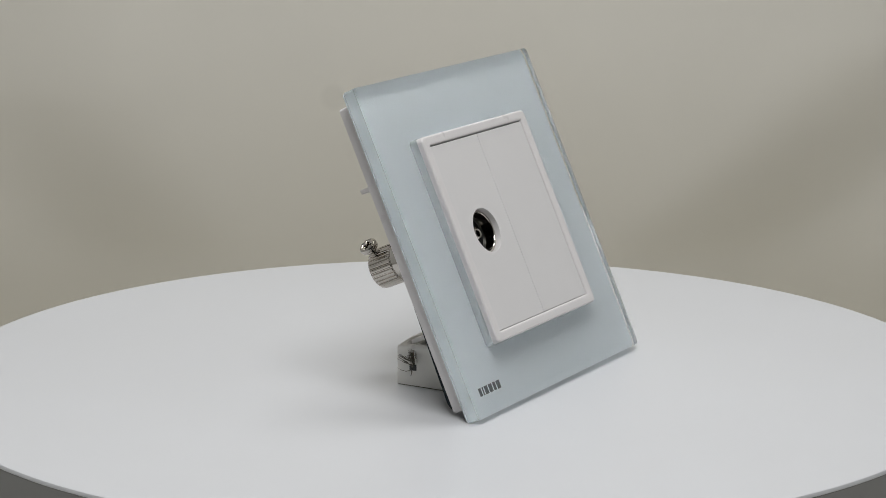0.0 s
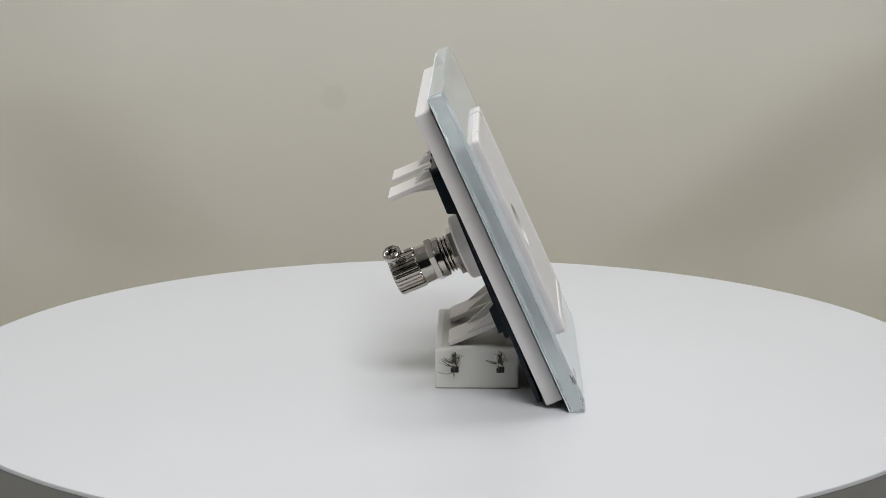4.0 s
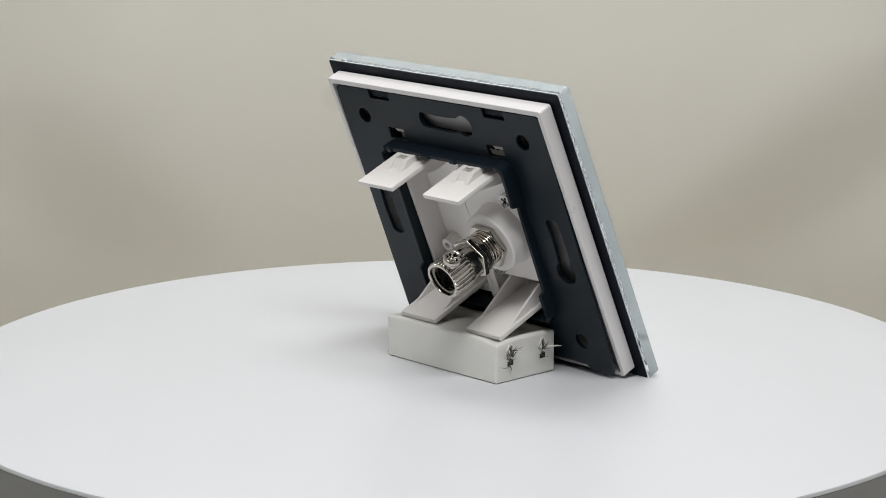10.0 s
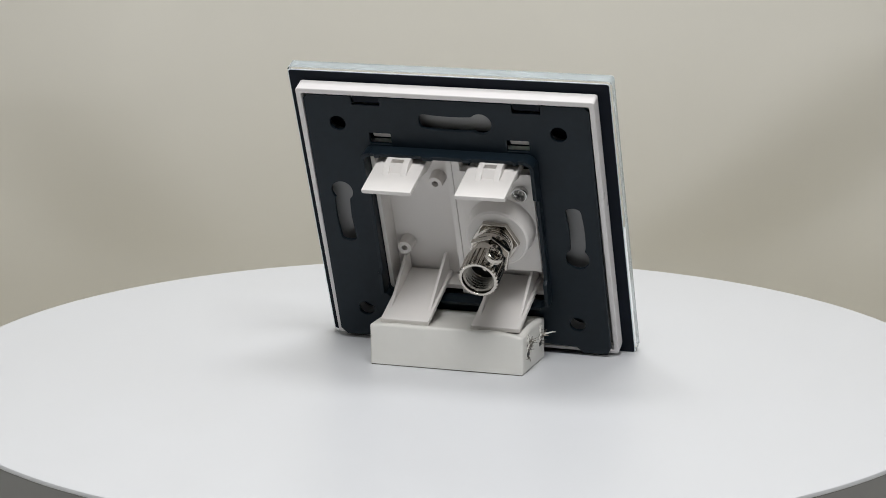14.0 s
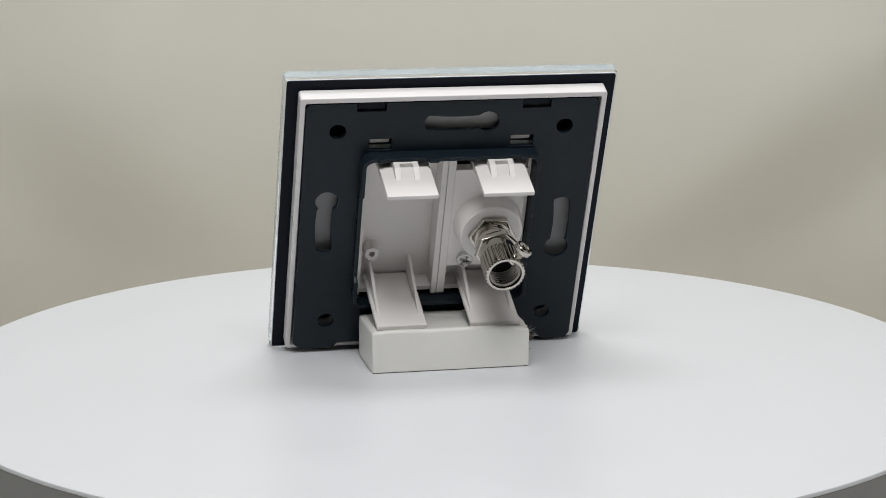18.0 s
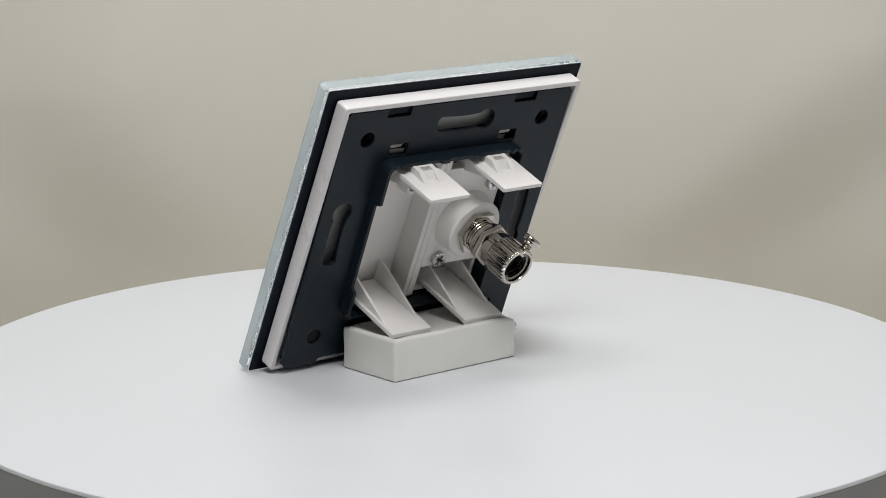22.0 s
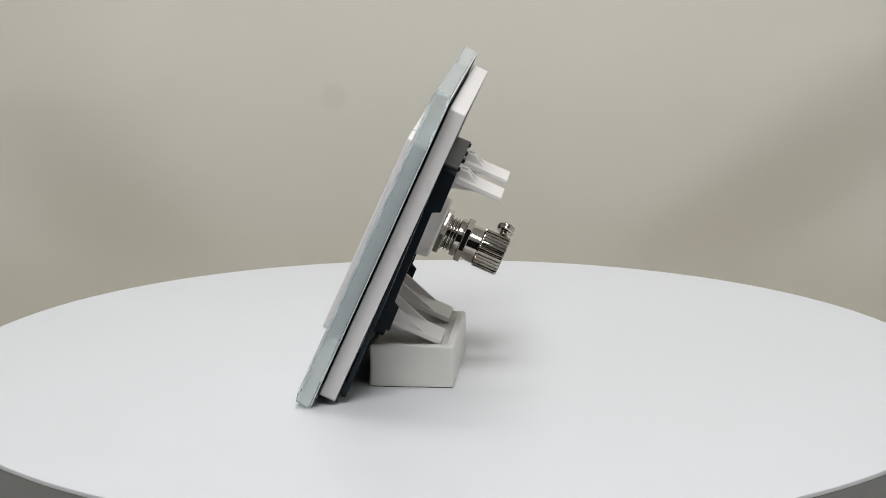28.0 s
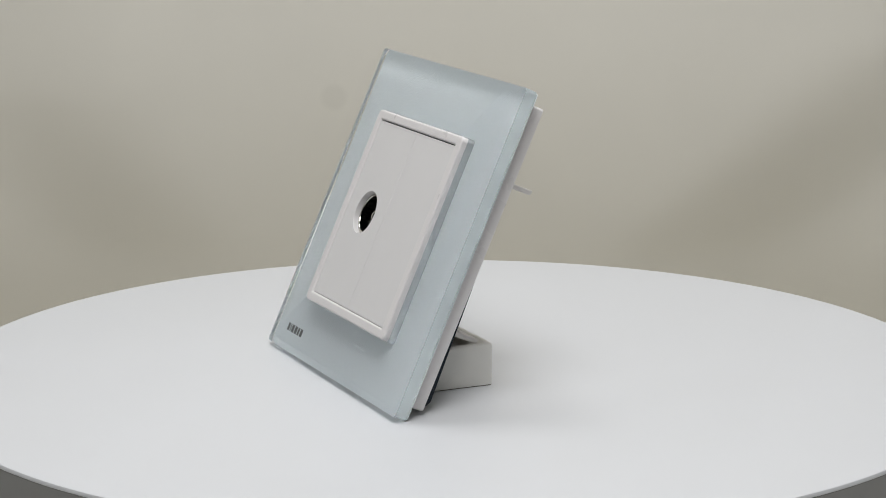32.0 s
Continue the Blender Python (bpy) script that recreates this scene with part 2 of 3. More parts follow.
def keyhole(cx, cy, length, r_big, r_small, axis, bow=0.0):
    """A slot with a round end; axis: unit step from the round end along the slot; bow curves it."""
    ax, ay = axis
    px, py = -ay, ax
    big, neck = [], math.asin(min(0.95, r_small / r_big))
    n = 18
    for i in range(n + 1):
        a = neck + (2 * math.pi - 2 * neck) * i / n
        big.append((r_big * math.cos(a), r_big * math.sin(a)))
    arm = []
    m = 6
    for i in range(1, m + 1):
        t = length * i / m
        arm.append((t, -r_small - bow * math.sin(math.pi * i / m)))
    for i in range(1, 6):
        a = -math.pi / 2 + math.pi * i / 6
        arm.append((length + r_small * 0.55 * math.cos(a), r_small * math.sin(a)))
    for i in range(m, 0, -1):
        t = length * i / m
        arm.append((t, r_small - bow * math.sin(math.pi * i / m)))
    return [(cx + x * ax + y * px, cy + x * ay + y * py) for x, y in big + arm]


def cross_screw(name, parent, cx, cy, z, r, mat, label, out=-1):
    """A pan-head screw with a cross recess; its head looks along out * z."""
    k, w = 0.62 * r, 0.16 * r
    plus = [(k, -w), (k, w), (w, w), (w, k), (-w, k), (-w, w), (-k, w), (-k, -w), (-w, -w), (-w, -k), (w, -k), (w, -w)]
    bm = sheet([circle(0, 0, r, 28), plus], 0.25 * r, 0.75 * r, 0.16 * r)
    merge(bm, lathe([(0, 0), (r * 0.96, 0), (r * 0.96, 0.3 * r), (0, 0.3 * r)], 28))
    if out < 0:
        bmesh.ops.rotate(bm, matrix=Matrix.Rotation(math.pi, 3, "X"), verts=bm.verts)
    bmesh.ops.rotate(bm, matrix=Matrix.Rotation(0.5, 3, "Z"), verts=bm.verts)
    bmesh.ops.translate(bm, vec=(cx, cy, z), verts=bm.verts)
    return sp(name, bm, mat, parent, label)


def clip_mesh(rib, reach, tip=-22.9, peak=-8.0):
    """The springy tongue of a module in its own space: x across, y away from the module's middle, z backwards (negative)."""
    w0, w1 = -6.15, 6.15
    bm = add_prism(bmesh.new(), [(0.0, -2.0), (0.0, tip), (-1.2, tip + 0.15), (-1.3, -2.0)], w0, w1, 0.3)
    for x in (w0 + 0.75, w1 - 1.5):
        add_prism(bm, [(-0.9, -2.0), (-0.9, tip + reach), (-rib, peak), (-rib, -2.0)], x, x + 0.75, 0.12)
    return bm


def latch_mesh():
    """The sloped catch on a tongue, with a square pocket in it."""
    bm = bmesh.new()
    for x0, x1 in ((-3.0, -1.5), (1.5, 3.0)):
        add_prism(bm, [(-0.2, -8.6), (1.65, -8.9), (1.65, -13.3), (-0.2, -16.6)], x0, x1, 0.15)
    add_prism(bm, [(-0.2, -8.7), (1.6, -8.95), (1.6, -11.6), (-0.2, -11.7)], -1.55, 1.55, 0.08)
    add_prism(bm, [(-0.2, -12.9), (1.5, -13.0), (1.5, -13.4), (-0.2, -15.4)], -1.55, 1.55, 0.08)
    return bm


def build_module(name, parent, cx, label, blank):
    """Half of the insert: body, tongues above and below, posts or a socket boss."""
    mod = module_body(cx, blank, parent, name, label)
    for up in (1, -1):
        m = Matrix.Translation((1.15 * cx - 0.3 if cx > 0 else 1.15 * cx + 0.3, 19.55 if up > 0 else -18.75, 0)) @ Matrix.Diagonal((1, up, 1, 1))
        bm = clip_mesh(3.9, 4.5) if up > 0 else clip_mesh(6.6, 3.6, -23.9, -3.2)
        bmesh.ops.transform(bm, matrix=m, verts=bm.verts)
        sp("tongue", bm, M_NYLON, mod)
        bm = latch_mesh()
        bmesh.ops.transform(bm, matrix=m, verts=bm.verts)
        sp("catch", bm, M_NYLON, mod)
    return mod


def module_body(cx, blank, parent, name, label):
    """The floor of a half module as its body, with each wall a part of its own."""
    x0, x1 = cx - 10.2, cx + 10.2
    if blank:
        body = sp(name, box(x0, x1, -20.2, 20.6, -1.2, 0.4, 0.15), M_NYLON, parent, label)
    else:
        body = sp(name, box(x0 + 0.7, x1 - 1.7, -12.0, 16.2, -7.7, -5.0, 0.2), M_NYLON, parent, label)
        for ya, yb in ((-20.2, -11.0), (15.5, 20.6)):
            sp("floor_panel", box(x0, x1, ya, yb, -1.2, 0.4, 0.15), M_NYLON, body)
    inner = (x0, x0 + 1.4) if blank else (x1 - 1.9, x1)
    outer = (x1 - 1.1, x1) if blank else (x0, x0 + 0.8)
    sp("side_wall", box(*inner, -20.2, 20.6, -7.55, -1.1, 0.15), M_NYLON, body)
    sp("side_wall", box(*outer, -20.2, 20.6, -7.2, -1.1, 0.15), M_NYLON, body)
    sp("end_wall", box(x0 + 0.7, x1 - 0.7, 19.3, 20.5, -7.0, -1.1, 0.15), M_NYLON, body)
    sp("end_wall", box(x0 + 0.7, x1 - 0.7, -20.1, -18.8, -6.2, -1.1, 0.15), M_NYLON, body)
    return body


def build_socket():
    top = new("aerial_socket")

    # glass cover: one clear slab, painted on its back
    opening = rounded(-24.3, 24.3, -24.85, 25.3, 0.9)
    inset = lambda d, r: rounded(-40 + d, 40 - d, -38.9 + d, 40.1 - d, r)
    loops = [(opening, -2.75), (inset(0.45, 0.6), -2.75), (inset(0, 0.9), -2.3), (inset(0, 0.9), 0.6), (inset(0.25, 0.8), 0.85), (inset(1.7, 0.5), 1.3), (opening, 1.3), (opening, -2.75)]
    bm = bmesh.new()
    rings = [[bm.verts.new((x, y, z)) for x, y in pts] for pts, z in loops]
    for a, b in zip(rings, rings[1:]):
        for k in range(len(a)):
            bm.faces.new((a[k], a[(k + 1) % len(a)], b[(k + 1) % len(a)], b[k]))
    bmesh.ops.remove_doubles(bm, verts=bm.verts, dist=1e-4)
    glass = fp("glass_panel", bm, M_GLASS, top, "clear square glass panel with polished bevelled edges")
    glass.modifiers.clear()
    glass.data.polygons.foreach_set("use_smooth", [False] * len(glass.data.polygons))
    glass.data.materials.append(M_EDGE)
    glass.data.materials.append(M_SIDE)
    for f in glass.data.polygons:
        outside = max(abs(f.center.x), abs(f.center.y - HALF_V * MM)) > 0.03
        f.material_index = 0 if abs(f.normal.z) > 0.5 else 1 if outside else 2
    fp("coating", sheet([inset(0.3, 0.7), rounded(-24.25, 24.25, -24.8, 25.25, 0.9)], -2.85, -2.70), M_COAT, top, "pale blue-white coating on the back of the glass")
    fp("backing", sheet([inset(0.5, 0.6), rounded(-21.2, 21.2, -21.2, 21.4, 0.4)], -2.95, -2.87), M_DARK, top, "blue-black backing of the glass panel")
    fp("spacer", sheet([rounded(-34.5, 34.5, -33.9, 34.9, 0.8), rounded(-24.0, 24.0, -24.5, 27.0, 0.4)], -3.35, -2.97), M_DARK, top, "black spacer between the glass and the frame")

    # printed mark, its letters as plain bars
    x = -33.9
    for width in (1.15, 0.55, 1.5, 1.5, 1.15, 1.5):
        fp("mark_bar", box(x, x + width, -34.4, -32.5, -2.698, -2.69), M_MARK, top)
        x += width + 0.42

    # front insert
    fp("bezel", sheet([rounded(-24.2, 24.2, -24.75, 25.2, 1.3), rounded(-21.45, 21.45, -22.35, 22.85, 0.25)], -1.2, 2.75, 0.5), M_WHITE, top, "glossy white bezel with rounded edges")
    # Black sheet put in behind the covers for the shade in their gaps.
    fp("recess", sheet([rounded(-22.2, 22.2, -22.9, 23.3, 0.4), circle(-10.95, 0.4, 5.4, 32)], 0.5, 0.9), M_BLACK, top)
    fp("cover_plate", sheet([rounded(-21.35, -0.06, -22.25, 22.6, 0.12), circle(-10.95, 0.4, 5.35, 48)], 0.92, 2.4, 0.1), M_COVER, top, "matt white cover plate with a round socket hole")
    fp("cover_plate", sheet([rounded(0.06, 21.35, -22.25, 22.6, 0.12)], 0.92, 2.4, 0.1), M_COVER, top, "plain matt white cover plate")
    jack = fp("front_jack", lathe([(5.34, 2.2), (5.34, -4.6), (5.0, -4.6)], 48, (-10.95, 0.4)), M_COVER, top, "round white well of the aerial jack")
    fp("sleeve", lathe([(4.6, 0.95), (4.7, 1.1), (5.1, 1.1), (5.2, 0.9), (5.2, -4.6), (4.8, -4.6), (4.8, 0.7), (4.65, 0.8), (4.6, 0.95)], 48, (-10.95, 0.4)), M_NICKEL, jack, "nickel outer contact ring")
    fp("insulator", lathe([(0, -4.3), (3.9, -4.3), (4.3, -2.0), (4.78, -2.0), (4.78, -4.6), (0, -4.6)], 48, (-10.95, 0.4)), M_BLACK, jack)
    fp("contact", lathe([(0.75, -3.0), (0.75, -0.2), (1.05, -0.05), (1.45, -0.4), (1.45, -4.4)], 32, (-10.95, 0.4)), M_NICKEL, jack, "hollow centre contact")

    # white frame behind the glass
    fp("surround_frame", sheet([rounded(-36.75, 36.75, -35.9, 37.3, 0.7), rounded(-35.5, 35.5, -34.9, 35.9, 0.5)], -7.25, -3.3, 0.25), M_WHITE, top, "white plastic frame with a thin rim")
    # Floor lies too shallow to fall dark, so its shade is in its grey.
    fp("frame_floor", sheet([rounded(-35.6, 35.6, -35.0, 36.0, 0.4), rounded(-22.5, 22.5, -23, 26, 0.5)] + [circle(a, b, 3.2, 24) for a in (-27.4, 27.4) for b in (-26.7, 27.7)], -4.25, -3.6), M_FLOOR, top)

    # steel mounting plate
    outline = [(-34.3, -35.1), (-28.2, -35.1), (-26.6, -33.6), (-22.5, -33.4), (22.5, -33.4), (24.2, -33.6), (25.2, -35.0), (33.6, -35.0), (35.2, -33.4),
               (35.25, 34.2), (34.2, 35.3), (23.2, 35.3), (23.1, 33.0), (16.2, 33.0), (16.1, 35.3), (-16.5, 35.3), (-16.6, 32.9), (-23.4, 32.9), (-23.5, 35.3), (-34.2, 35.3), (-35.25, 34.2), (-35.25, -33.4)]
    holes = [circle(27.39, 27.66, 2.0, 24), circle(-27.39, 27.66, 2.0, 24), circle(-27.39, -26.71, 2.0, 24), circle(27.39, -26.71, 2.0, 24)]
    holes.append(keyhole(-8.5, 29.4, 14.2, 2.75, 1.95, (1, 0), 0.4))
    holes.append(keyhole(29.0, 8.2, 13.4, 2.75, 1.95, (0, -1), -0.5))
    holes.append(keyhole(-29.0, -7.2, 13.4, 2.95, 1.95, (0, 1), -0.5))
    holes.append(rounded(14.3, 19.8, 22.4, 25.4, 0.25, 2))
    holes.append(rounded(-20.0, -14.4, 22.4, 25.4, 0.25, 2))
    holes.append(rounded(-20.6, 20.6, -20.6, 20.9, 2.2))
    plate = plate_part("mounting_plate", sheet([outline] + holes, 0.0, 1.0, 0.12), M_STEEL, top, "blue-black painted steel mounting plate with slots")
    edge = [(-19.2, 0.5), (-19.2, -3.4), (-17.9, -3.4), (-17.6, -4.0), (-16.9, -4.0), (-16.5, -3.5), (-6.4, -3.5), (-6.0, -4.1), (-4.3, -4.1), (-3.9, -3.6), (3.0, -3.6), (3.4, -4.2),
            (5.6, -4.2), (6.0, -3.5), (16.3, -3.5), (16.7, -4.0), (17.7, -4.0), (18.0, -3.4), (19.2, -3.4), (19.2, 0.5)]
    bm = sheet([edge], -0.5, 0.5, 0.15)
    bmesh.ops.transform(bm, matrix=Matrix(((1, 0, 0, 0), (0, 0, -1, 21.4), (0, 1, 0, 0), (0, 0, 0, 1))), verts=bm.verts)
    plate_part("flange", bm, M_STEEL, plate)
    bm = add_prism(bmesh.new(), [(-20.6, 0.5), (-20.6, -2.6), (-21.6, -2.4), (-21.6, 0.5)], -19.2, 19.2, 0.25)
    plate_part("flange", bm, M_STEEL, plate)
    for s in (1, -1):
        prof = [(20.2, 0.5), (20.2, -3.7), (11.2, -3.7), (10.4, -1.9), (-12.6, -1.9), (-13.4, -3.3), (-19.6, -3.3), (-19.6, 0.5)]
        xa, xb = (20.6, 21.6) if s > 0 else (-21.6, -20.6)
        plate_part("flange", add_prism(bmesh.new(), prof, xa, xb, 0.2), M_STEEL, plate)
        for cy in (20.2, -19.9):
            cx = s * 19.2
            bm = lathe([(2.4, 0.5), (2.4, -3.6 if cy > 0 else -2.4), (1.4, -3.6 if cy > 0 else -2.4), (1.4, 0.5)], 24, (cx, cy - 0.7 if cy > 0 else cy + 0.6))
            drop = [v for v in bm.verts if (v.co.x - cx) * s < -0.05 or (v.co.y - (cy - 0.7 if cy > 0 else cy + 0.6)) * (1 if cy > 0 else -1) < -0.05]
            bmesh.ops.delete(bm, geom=drop, context="VERTS")
            plate_part("flange_corner", bm, M_STEEL, plate)
    for x in (19.65, -19.95):
        plate_part("hook", add_box(bmesh.new(), x - 3.3, x + 3.3, 33.3, 35.85, 0.7, 1.6, 0.2), M_DARK, plate, "black hooked tab on the upper edge")
    for x in (17.0, -17.2):
        plate_part("spring", add_prism(bmesh.new(), [(23.3, 1.9), (24.7, 1.3), (25.0, 1.6), (23.6, 2.3)], x - 2.3, x + 2.3, 0.1), M_NYLON, plate, "pale plastic strip in a slot")

    # the two halves of the insert
    blank = build_module("blank_module", top, 10.25, "empty white half module with screw posts", True)
    for x, y in ((16.28, -9.82), (5.9, 9.9)):
        sp("post", lathe([(2.0, -1.0), (1.75, -4.65), (0.8, -4.65), (0.75, -2.5), (0, -2.5)], 28, (x, y)), M_NYLON, blank)
    body = build_module("jack_module", top, -10.25, "white half module with the aerial jack", False)
    sp("boss", lathe([(8.6, -7.5), (8.1, -8.2), (7.75, -12.4), (7.3, -12.85), (4.2, -12.85), (4.2, -11)], 64, (-10.95, 0.7)), M_NYLON, body, "round white boss")
    cross_screw("screw", body, -6.04, -9.6, -7.7, 2.0, M_ZINC, "zinc cross-head screw")
    cross_screw("screw", body, -16.6, 11.1, -7.7, 2.0, M_ZINC, "zinc cross-head screw")

    # the screw-on cable connector
    c = (-10.95, 0.6)
    con = sp("cable_connector", lathe([(0, -12.9), (4.1, -12.9)] + [q for i in range(3) for q in ((4.5, -14.6 - 0.8 * i), (4.45, -14.75 - 0.8 * i), (3.85, -15.0 - 0.8 * i), (3.9, -15.15 - 0.8 * i))] + [(4.75, -17.0), (4.85, -17.2), (4.85, -18.3), (4.4, -18.4), (4.4, -20.2), (4.5, -20.4), (4.6, -22.9), (3.9, -23.0), (3.9, -22), (0, -22)], 64, c), M_NICKEL, top, "bright nickel screw-on cable connector")

    def hexnut(z0, z1, r, name, turn):
        bm = sheet([circle(0, 0, r, 6, turn), circle(0, 0, 4.0, 32)], z0, z1, 0.28)
        bmesh.ops.translate(bm, vec=(c[0], c[1], 0), verts=bm.verts)
        return sp(name, bm, M_NICKEL, con, "nickel hexagon nut")

    hexnut(-14.45, -12.95, 5.95, "hex_nut", 0.05)
    hexnut(-20.1, -18.5, 5.5, "lock_nut", 0.75)
    teeth = 28

    def knurl(i, k, r):
        if r < 4.55 or k in (0, 1):
            return r
        return r - (0.0, 0.0, 0.06, 0.38, 0.38, 0.06)[i % 6]

    prof = [(4.45, -22.95), (4.55, -23.0), (4.85, -23.25), (4.9, -23.5), (4.9, -29.0), (4.8, -29.4), (4.5, -29.6), (3.95, -29.6), (3.8, -29.3), (3.8, -28.8), (4.2, -28.7), (4.2, -23.0), (4.45, -22.95)]
    sp("knurled_sleeve", lathe(prof, teeth * 6, c, knurl), M_NICKEL, con, "knurled nickel sleeve, open and threaded inside")
    prof = [(4.15, -28.85)] + [q for i in range(6) for q in ((3.8, -28.75 + 0.9 * i), (3.35, -28.55 + 0.9 * i), (3.35, -28.4 + 0.9 * i), (3.8, -28.1 + 0.9 * i))] + [(4.15, -23.2)]
    sp("inner_thread", lathe(prof, 64, c), M_THREAD, con, "dull dark thread inside the sleeve")
    # Black disc that paints in the shade at the end of the bore.
    sp("bore", lathe([(0, -23.1), (3.6, -23.1), (3.6, -23.4), (0, -23.4)], 32, c), M_BLACK, con, "black disc put in for the shade deep in the bore")
    # clamp screw standing out of the sleeve
    k, w = 1.25, 0.36
    plus = [(k, -w), (k, w), (w, w), (w, k), (-w, k), (-w, w), (-k, w), (-k, -w), (-w, -w), (-w, -k), (w, -k), (w, -w)]
    bm = sheet([circle(0, 0, 2.3, 32), plus], 0.4, 1.8, 0.6)
    merge(bm, lathe([(0, -3.5), (1.05, -3.5)] + [q for i in range(6) for q in ((1.2, -3.0 + 0.5 * i), (1.0, -2.75 + 0.5 * i))] + [(1.1, 0.0), (2.0, 0.1), (2.2, 0.35), (2.2, 0.7), (0, 0.7)], 32))
    way = Vector((-4.0, 5.75, 0.0)).normalized()
    m = Matrix.Translation(Vector((c[0], c[1], -27.6)) + way * 6.2) @ way.to_track_quat("Z", "Y").to_matrix().to_4x4()
    bmesh.ops.transform(bm, matrix=m, verts=bm.verts)
    sp("clamp_screw", bm, M_NICKEL, con, "domed cross-head clamp screw")
    return tagged(top, "square aerial wall socket in white and glass, leaning back", "wall socket")


# ---- the small block that props it up ----
def worn_box(x0, x1, y0, y1, z0, z1, r, wear):
    """A box of fine grids with rounded edges; wear(x, y, z) gives a small shift for each point."""
    def steps(a, b):
        ends = [0.0, 0.2, 0.5, 0.9, 1.4]
        n = max(2, int((b - a) / 1.1))
        mid = [a + 2 * r + (b - a - 4 * r) * k / n for k in range(n + 1)]
        return [a + e * r for e in ends] + mid + [b - e * r for e in reversed(ends)]

    xs, ys, zs = steps(x0, x1), steps(y0, y1), steps(z0, z1)
    bm = bmesh.new()

    def put(p):
        p = Vector(p)
        q = Vector((min(max(p.x, x0 + r), x1 - r), min(max(p.y, y0 + r), y1 - r), min(max(p.z, z0 + r), z1 - r)))
        d = p - q
        if d.length > 1e-6:
            p = q + d.normalized() * r
        return p + wear(p.x, p.y, p.z)

    for us, vs, fix, lay in ((xs, ys, (z0, z1), lambda u, v, w: (u, v, w)), (xs, zs, (y0, y1), lambda u, v, w: (u, w, v)), (ys, zs, (x0, x1), lambda u, v, w: (w, u, v))):
        for w in fix:
            grid = [[bm.verts.new(put(lay(u, v, w))) for v in vs] for u in us]
            for i in range(len(us) - 1):
                for j in range(len(vs) - 1):
                    bm.faces.new((grid[i][j], grid[i + 1][j], grid[i + 1][j + 1], grid[i][j + 1]))
    bmesh.ops.remove_doubles(bm, verts=bm.verts, dist=1e-3)
    return bm


def taper(points, r, sides=5, bm=None):
    """A strand or burr that thins out towards its end."""
    bm = bm if bm is not None else bmesh.new()
    n = len(points)
    rings = []
    for i, p in enumerate(points):
        d = (points[min(i + 1, n - 1)] - points[max(i - 1, 0)]).normalized()
        a = d.orthogonal().normalized()
        b = d.cross(a)
        q = r * (1 - 0.75 * i / (n - 1))
        rings.append([bm.verts.new(p + q * (math.cos(2 * math.pi * k / sides) * a + math.sin(2 * math.pi * k / sides) * b)) for k in range(sides)])
    for a, b in zip(rings, rings[1:]):
        for k in range(sides):
            bm.faces.new((a[k], a[(k + 1) % sides], b[(k + 1) % sides], b[k]))
    bm.faces.new(rings[0])
    bm.faces.new(rings[-1][::-1])
    return bm


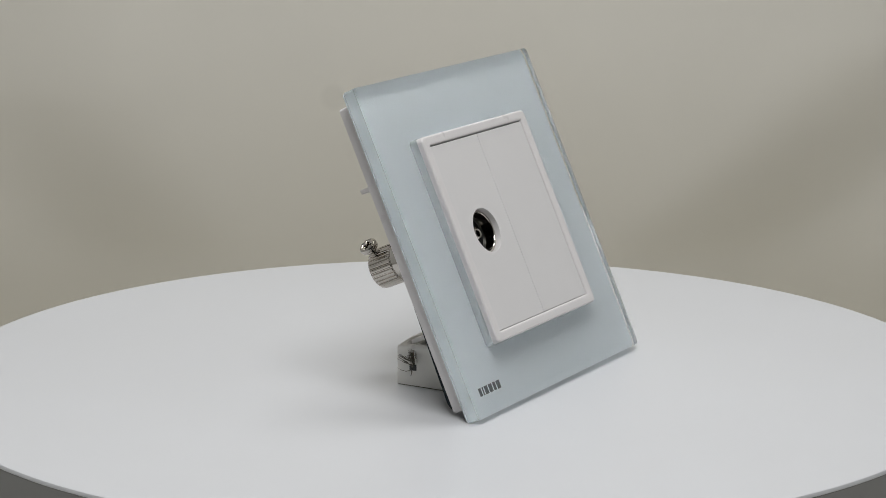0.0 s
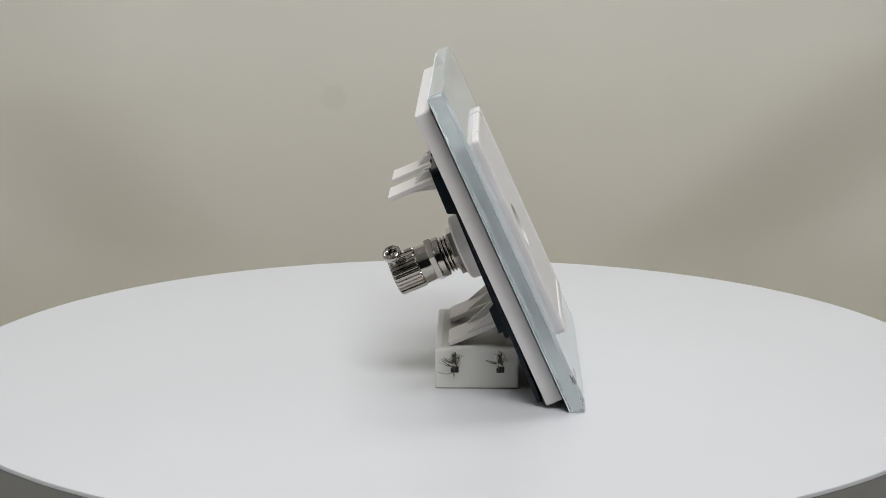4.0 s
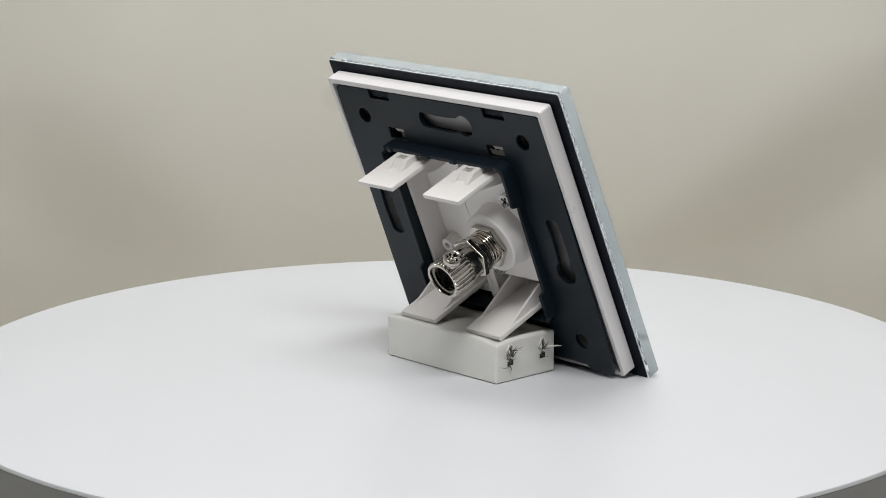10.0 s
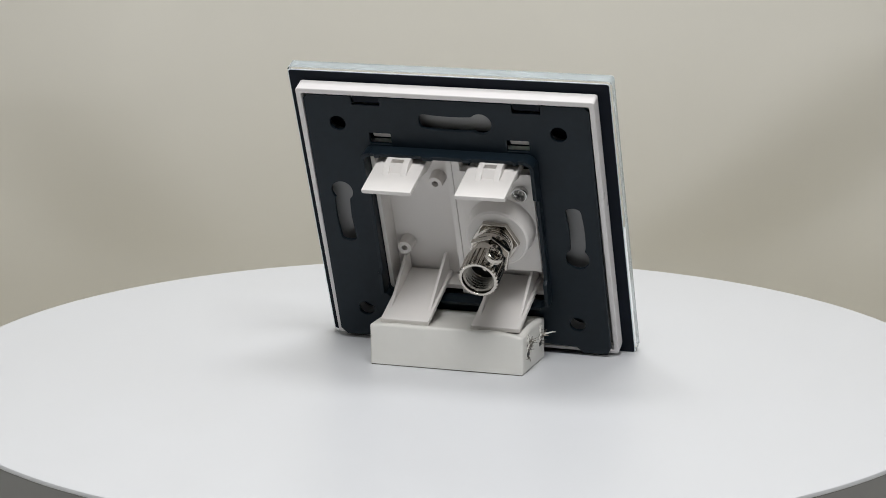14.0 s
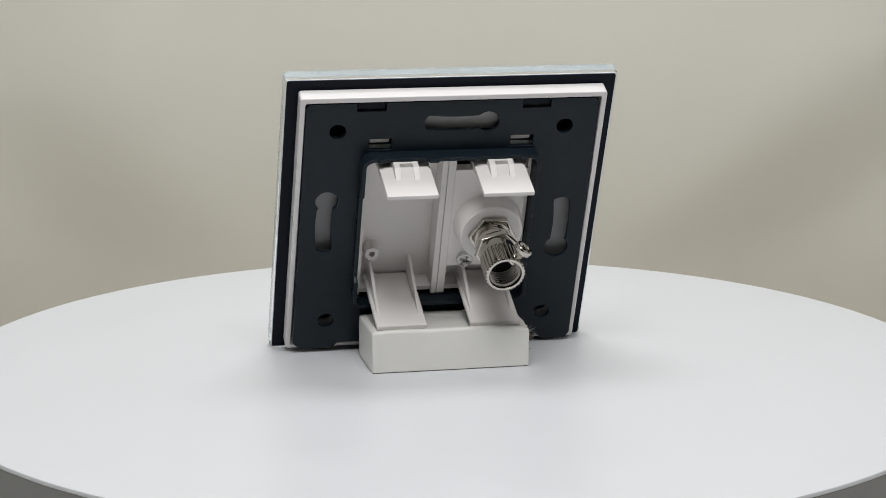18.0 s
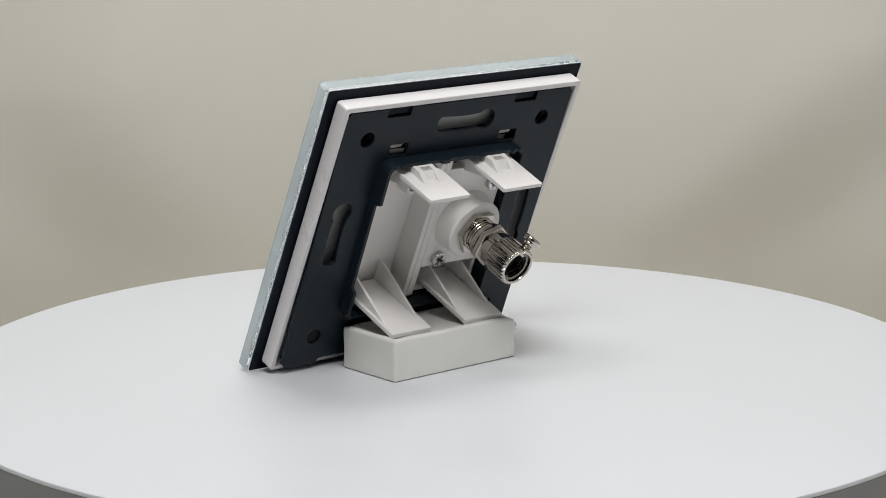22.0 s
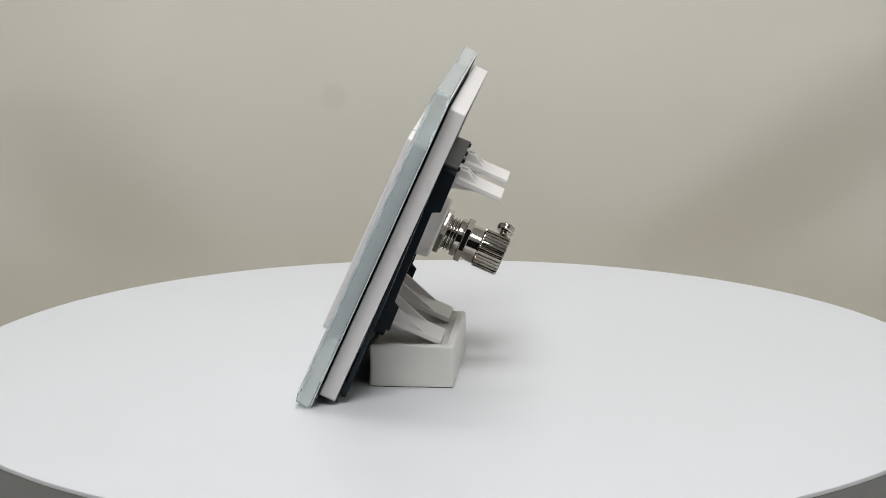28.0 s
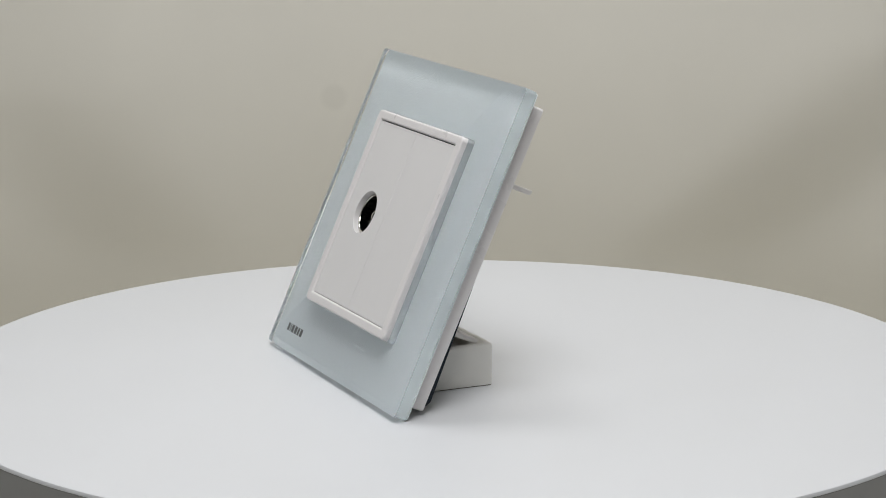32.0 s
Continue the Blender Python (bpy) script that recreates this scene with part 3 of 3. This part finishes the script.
def build_block():
    top = new("terminal_block")
    x0, x1, y0, y1, h = -19.5, 19.2, -17.0, 2.75, 10.3
    dx, dy = 0.0, -7.3

    def smooth(a, b, v):
        t = max(0.0, min(1.0, (v - a) / (b - a)))
        return t * t * (3 - 2 * t)

    def wear(x, y, z):
        d = noise.noise_vector(Vector((x, y, z)) * 0.16) * 0.13 + noise.noise_vector(Vector((x, y, z)) * 0.6) * 0.07
        if z < 0.6:
            d.z = max(d.z, 0.0)
        lid = smooth(h - 1.2, h, z)
        inset = min(x - x0, x1 - x, y - y0, y1 - y)
        d.z -= lid * 0.9 * smooth(1.9, 2.7, inset)                                     # shallow dish in the top
        d.z -= smooth(4.0, h, z) * 0.8 * math.exp(-((x - x0) ** 2 + (y - y1 + 1.5) ** 2) / 14.0)  # worn corner
        return d

    bm = worn_box(x0, x1, y0, y1, -0.35, h, 0.75, wear)
    for v in bm.verts:
        v.co.z = max(v.co.z, 0.22)
    part("housing", bm, M_BLOCK, top, "ivory plastic housing with dull faces and worn edges", (dx, -dy, 0))
    # Dark sheet added under the housing to draw the shade line at its foot.
    part("shade_line_sheet", box(x0 + 0.35, x1 - 0.35, y0 + 0.35, y1 - 0.35, 0.0, 0.5), M_HOLE, top, "dark sheet added for the shade line under the housing", (dx, -dy, 0))
    rnd = random.Random(5)
    for y, low in ((-1.75, 3.9), (-12.45, 3.9)):
        first = y > -5
        # A proud black box paints in the shaded mouth of the slot.
        slot = part("terminal_slot", box(x0 - 0.16, x0 + 1, y - 1.05, y + 0.85, low, low + 1.5, bevel=0.12), M_BLACK, top, "black box put in for the shaded square wire slot", (dx, -dy, 0))
        # The torn groove is a thin proud box, its shade put in as brown.
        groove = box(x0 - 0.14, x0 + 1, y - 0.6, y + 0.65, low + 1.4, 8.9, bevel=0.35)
        part("torn_groove", groove, M_HOLE, slot, "brown box put in for the shaded groove torn up from the slot", (dx, -dy, 0))
        bm = bmesh.new()
        for i in range(9):
            p = Vector((x0 + 0.1, y + rnd.uniform(-0.55, 0.55), low + 0.9 + rnd.uniform(-0.5, 0.5)))
            d = Vector((-rnd.uniform(0.1, 0.4), rnd.uniform(-0.35, 0.35), 1.0)).normalized()
            length = rnd.uniform(1.8, 4.3)
            bend = Vector((rnd.uniform(-0.25, 0.1), rnd.uniform(-0.4, 0.4), rnd.uniform(-0.3, 0.1)))
            taper([p + d * length * t + bend * length * t * t * 0.5 for t in (0, 0.25, 0.5, 0.75, 1)], 0.19, 5, bm)
        for i in range(9):
            p = Vector((x0 + 0.1, y + rnd.uniform(-0.5, 0.5), rnd.uniform(low + 0.8, 7.8)))
            d = Vector((-1.0, rnd.uniform(-0.7, 0.7), rnd.uniform(-0.5, 0.9))).normalized() * rnd.uniform(1.8, 3.3)
            taper([p, p + d * 0.5 + Vector((0, 0, 0.15)), p + d + Vector((0.2, rnd.uniform(-0.4, 0.4), 0.5))], 0.12, 5, bm)
        for i in range(9 if first else 3):
            p = Vector((x0 + 0.05, y + rnd.uniform(-0.3, 0.6), rnd.uniform(low + 0.7, low + 2.6)))
            d = Vector((-rnd.uniform(0.4, 0.9), 0.9, rnd.uniform(0.1, 0.7))).normalized() * rnd.uniform(2.2, 4.2)
            taper([p, p + d * 0.5 + Vector((-0.15, 0, 0.1)), p + d + Vector((0, 0, rnd.uniform(0.1, 0.6)))], 0.13, 5, bm)
        if first:
            p = Vector((x0 - 0.1, y + 0.3, low + 0.1))
            taper([p, p + Vector((-0.5, 1.2, -0.35)), p + Vector((-0.6, 2.4, -0.2)), p + Vector((-0.5, 3.7, 0.25))], 0.11, 5, bm)
            taper([p, p + Vector((-0.4, -0.3, -0.6)), p + Vector((-0.6, -0.2, -1.3))], 0.2, 5, bm)
        part("wire_strands", bm, M_WIRE, slot, "dark frayed wire ends", (dx, -dy, 0))
        bm = bmesh.new()
        for side, z, reach, rise in ((1, 5.2, 0.5, 2.6), (1, 7.2, 0.4, 1.7), (-1, 5.6, 0.4, 2.4), (-1, 7.4, 0.35, 1.5), (0.2, 8.5, 0.5, 0.7)):
            q = Vector((x0 + 0.15, y + side * (0.75 + rnd.uniform(-0.1, 0.15)), z))
            taper([q, q + Vector((-reach * 0.8, side * 0.15, rise * 0.3)), q + Vector((-reach * 1.1, -side * 0.1, rise * 0.7)), q + Vector((-reach * 0.5, -side * 0.35, rise))], 0.42, 6, bm)
        q = Vector((x0, y + 0.5, low + 2.2))
        taper([q, q + Vector((-0.6, -0.3, -0.1)), q + Vector((-0.7, -0.9, -0.5))], 0.5, 6, bm)
        if not first:
            q = Vector((x0, y - 1.0, 6.6))
            taper([q, q + Vector((-1.2, -0.9, 0.1)), q + Vector((-2.4, -2.0, 0.3)), q + Vector((-3.0, -2.6, 0.2))], 0.3, 6, bm)
        part("torn_burr", bm, M_BLOCK, slot, "torn white plastic burrs round the slot", (dx, -dy, 0))
    return tagged(top, "ivory terminal block with frayed wires, lying under the socket", "terminal block")


turntable = build_turntable()
socket = build_socket()
block = build_block()

LEAN, ROLL = -0.41117, 0.0045
CENTRE = Vector((-0.00024, -0.01496, 0.03646))


def socket_pose():
    n = Vector((0, -math.cos(LEAN), -math.sin(LEAN)))
    v = Vector((0, -math.sin(LEAN), math.cos(LEAN)))
    u = Vector((1, 0, 0))
    a, b = math.cos(ROLL) * u + math.sin(ROLL) * v, -math.sin(ROLL) * u + math.cos(ROLL) * v
    base = CENTRE - HALF_V * MM * b
    return Matrix(((a.x, b.x, n.x, base.x), (a.y, b.y, n.y, base.y), (a.z, b.z, n.z, base.z), (0, 0, 0, 1)))


def motions():
    """Everything on the platter turns with it, at one even rate."""
    starts = ((turntable, Matrix.Identity(4)), (socket, socket_pose()), (block, pose(0, -0.0073, 0)))
    for thing, m in starts:
        rows = []
        for k in range(33):
            t = LENGTH * k / 32
            rows.append((t, pose(0, 0, 0, 0, 0, TURN_START + TURN_RATE * t) @ m))
        walk(thing, rows)


motions()
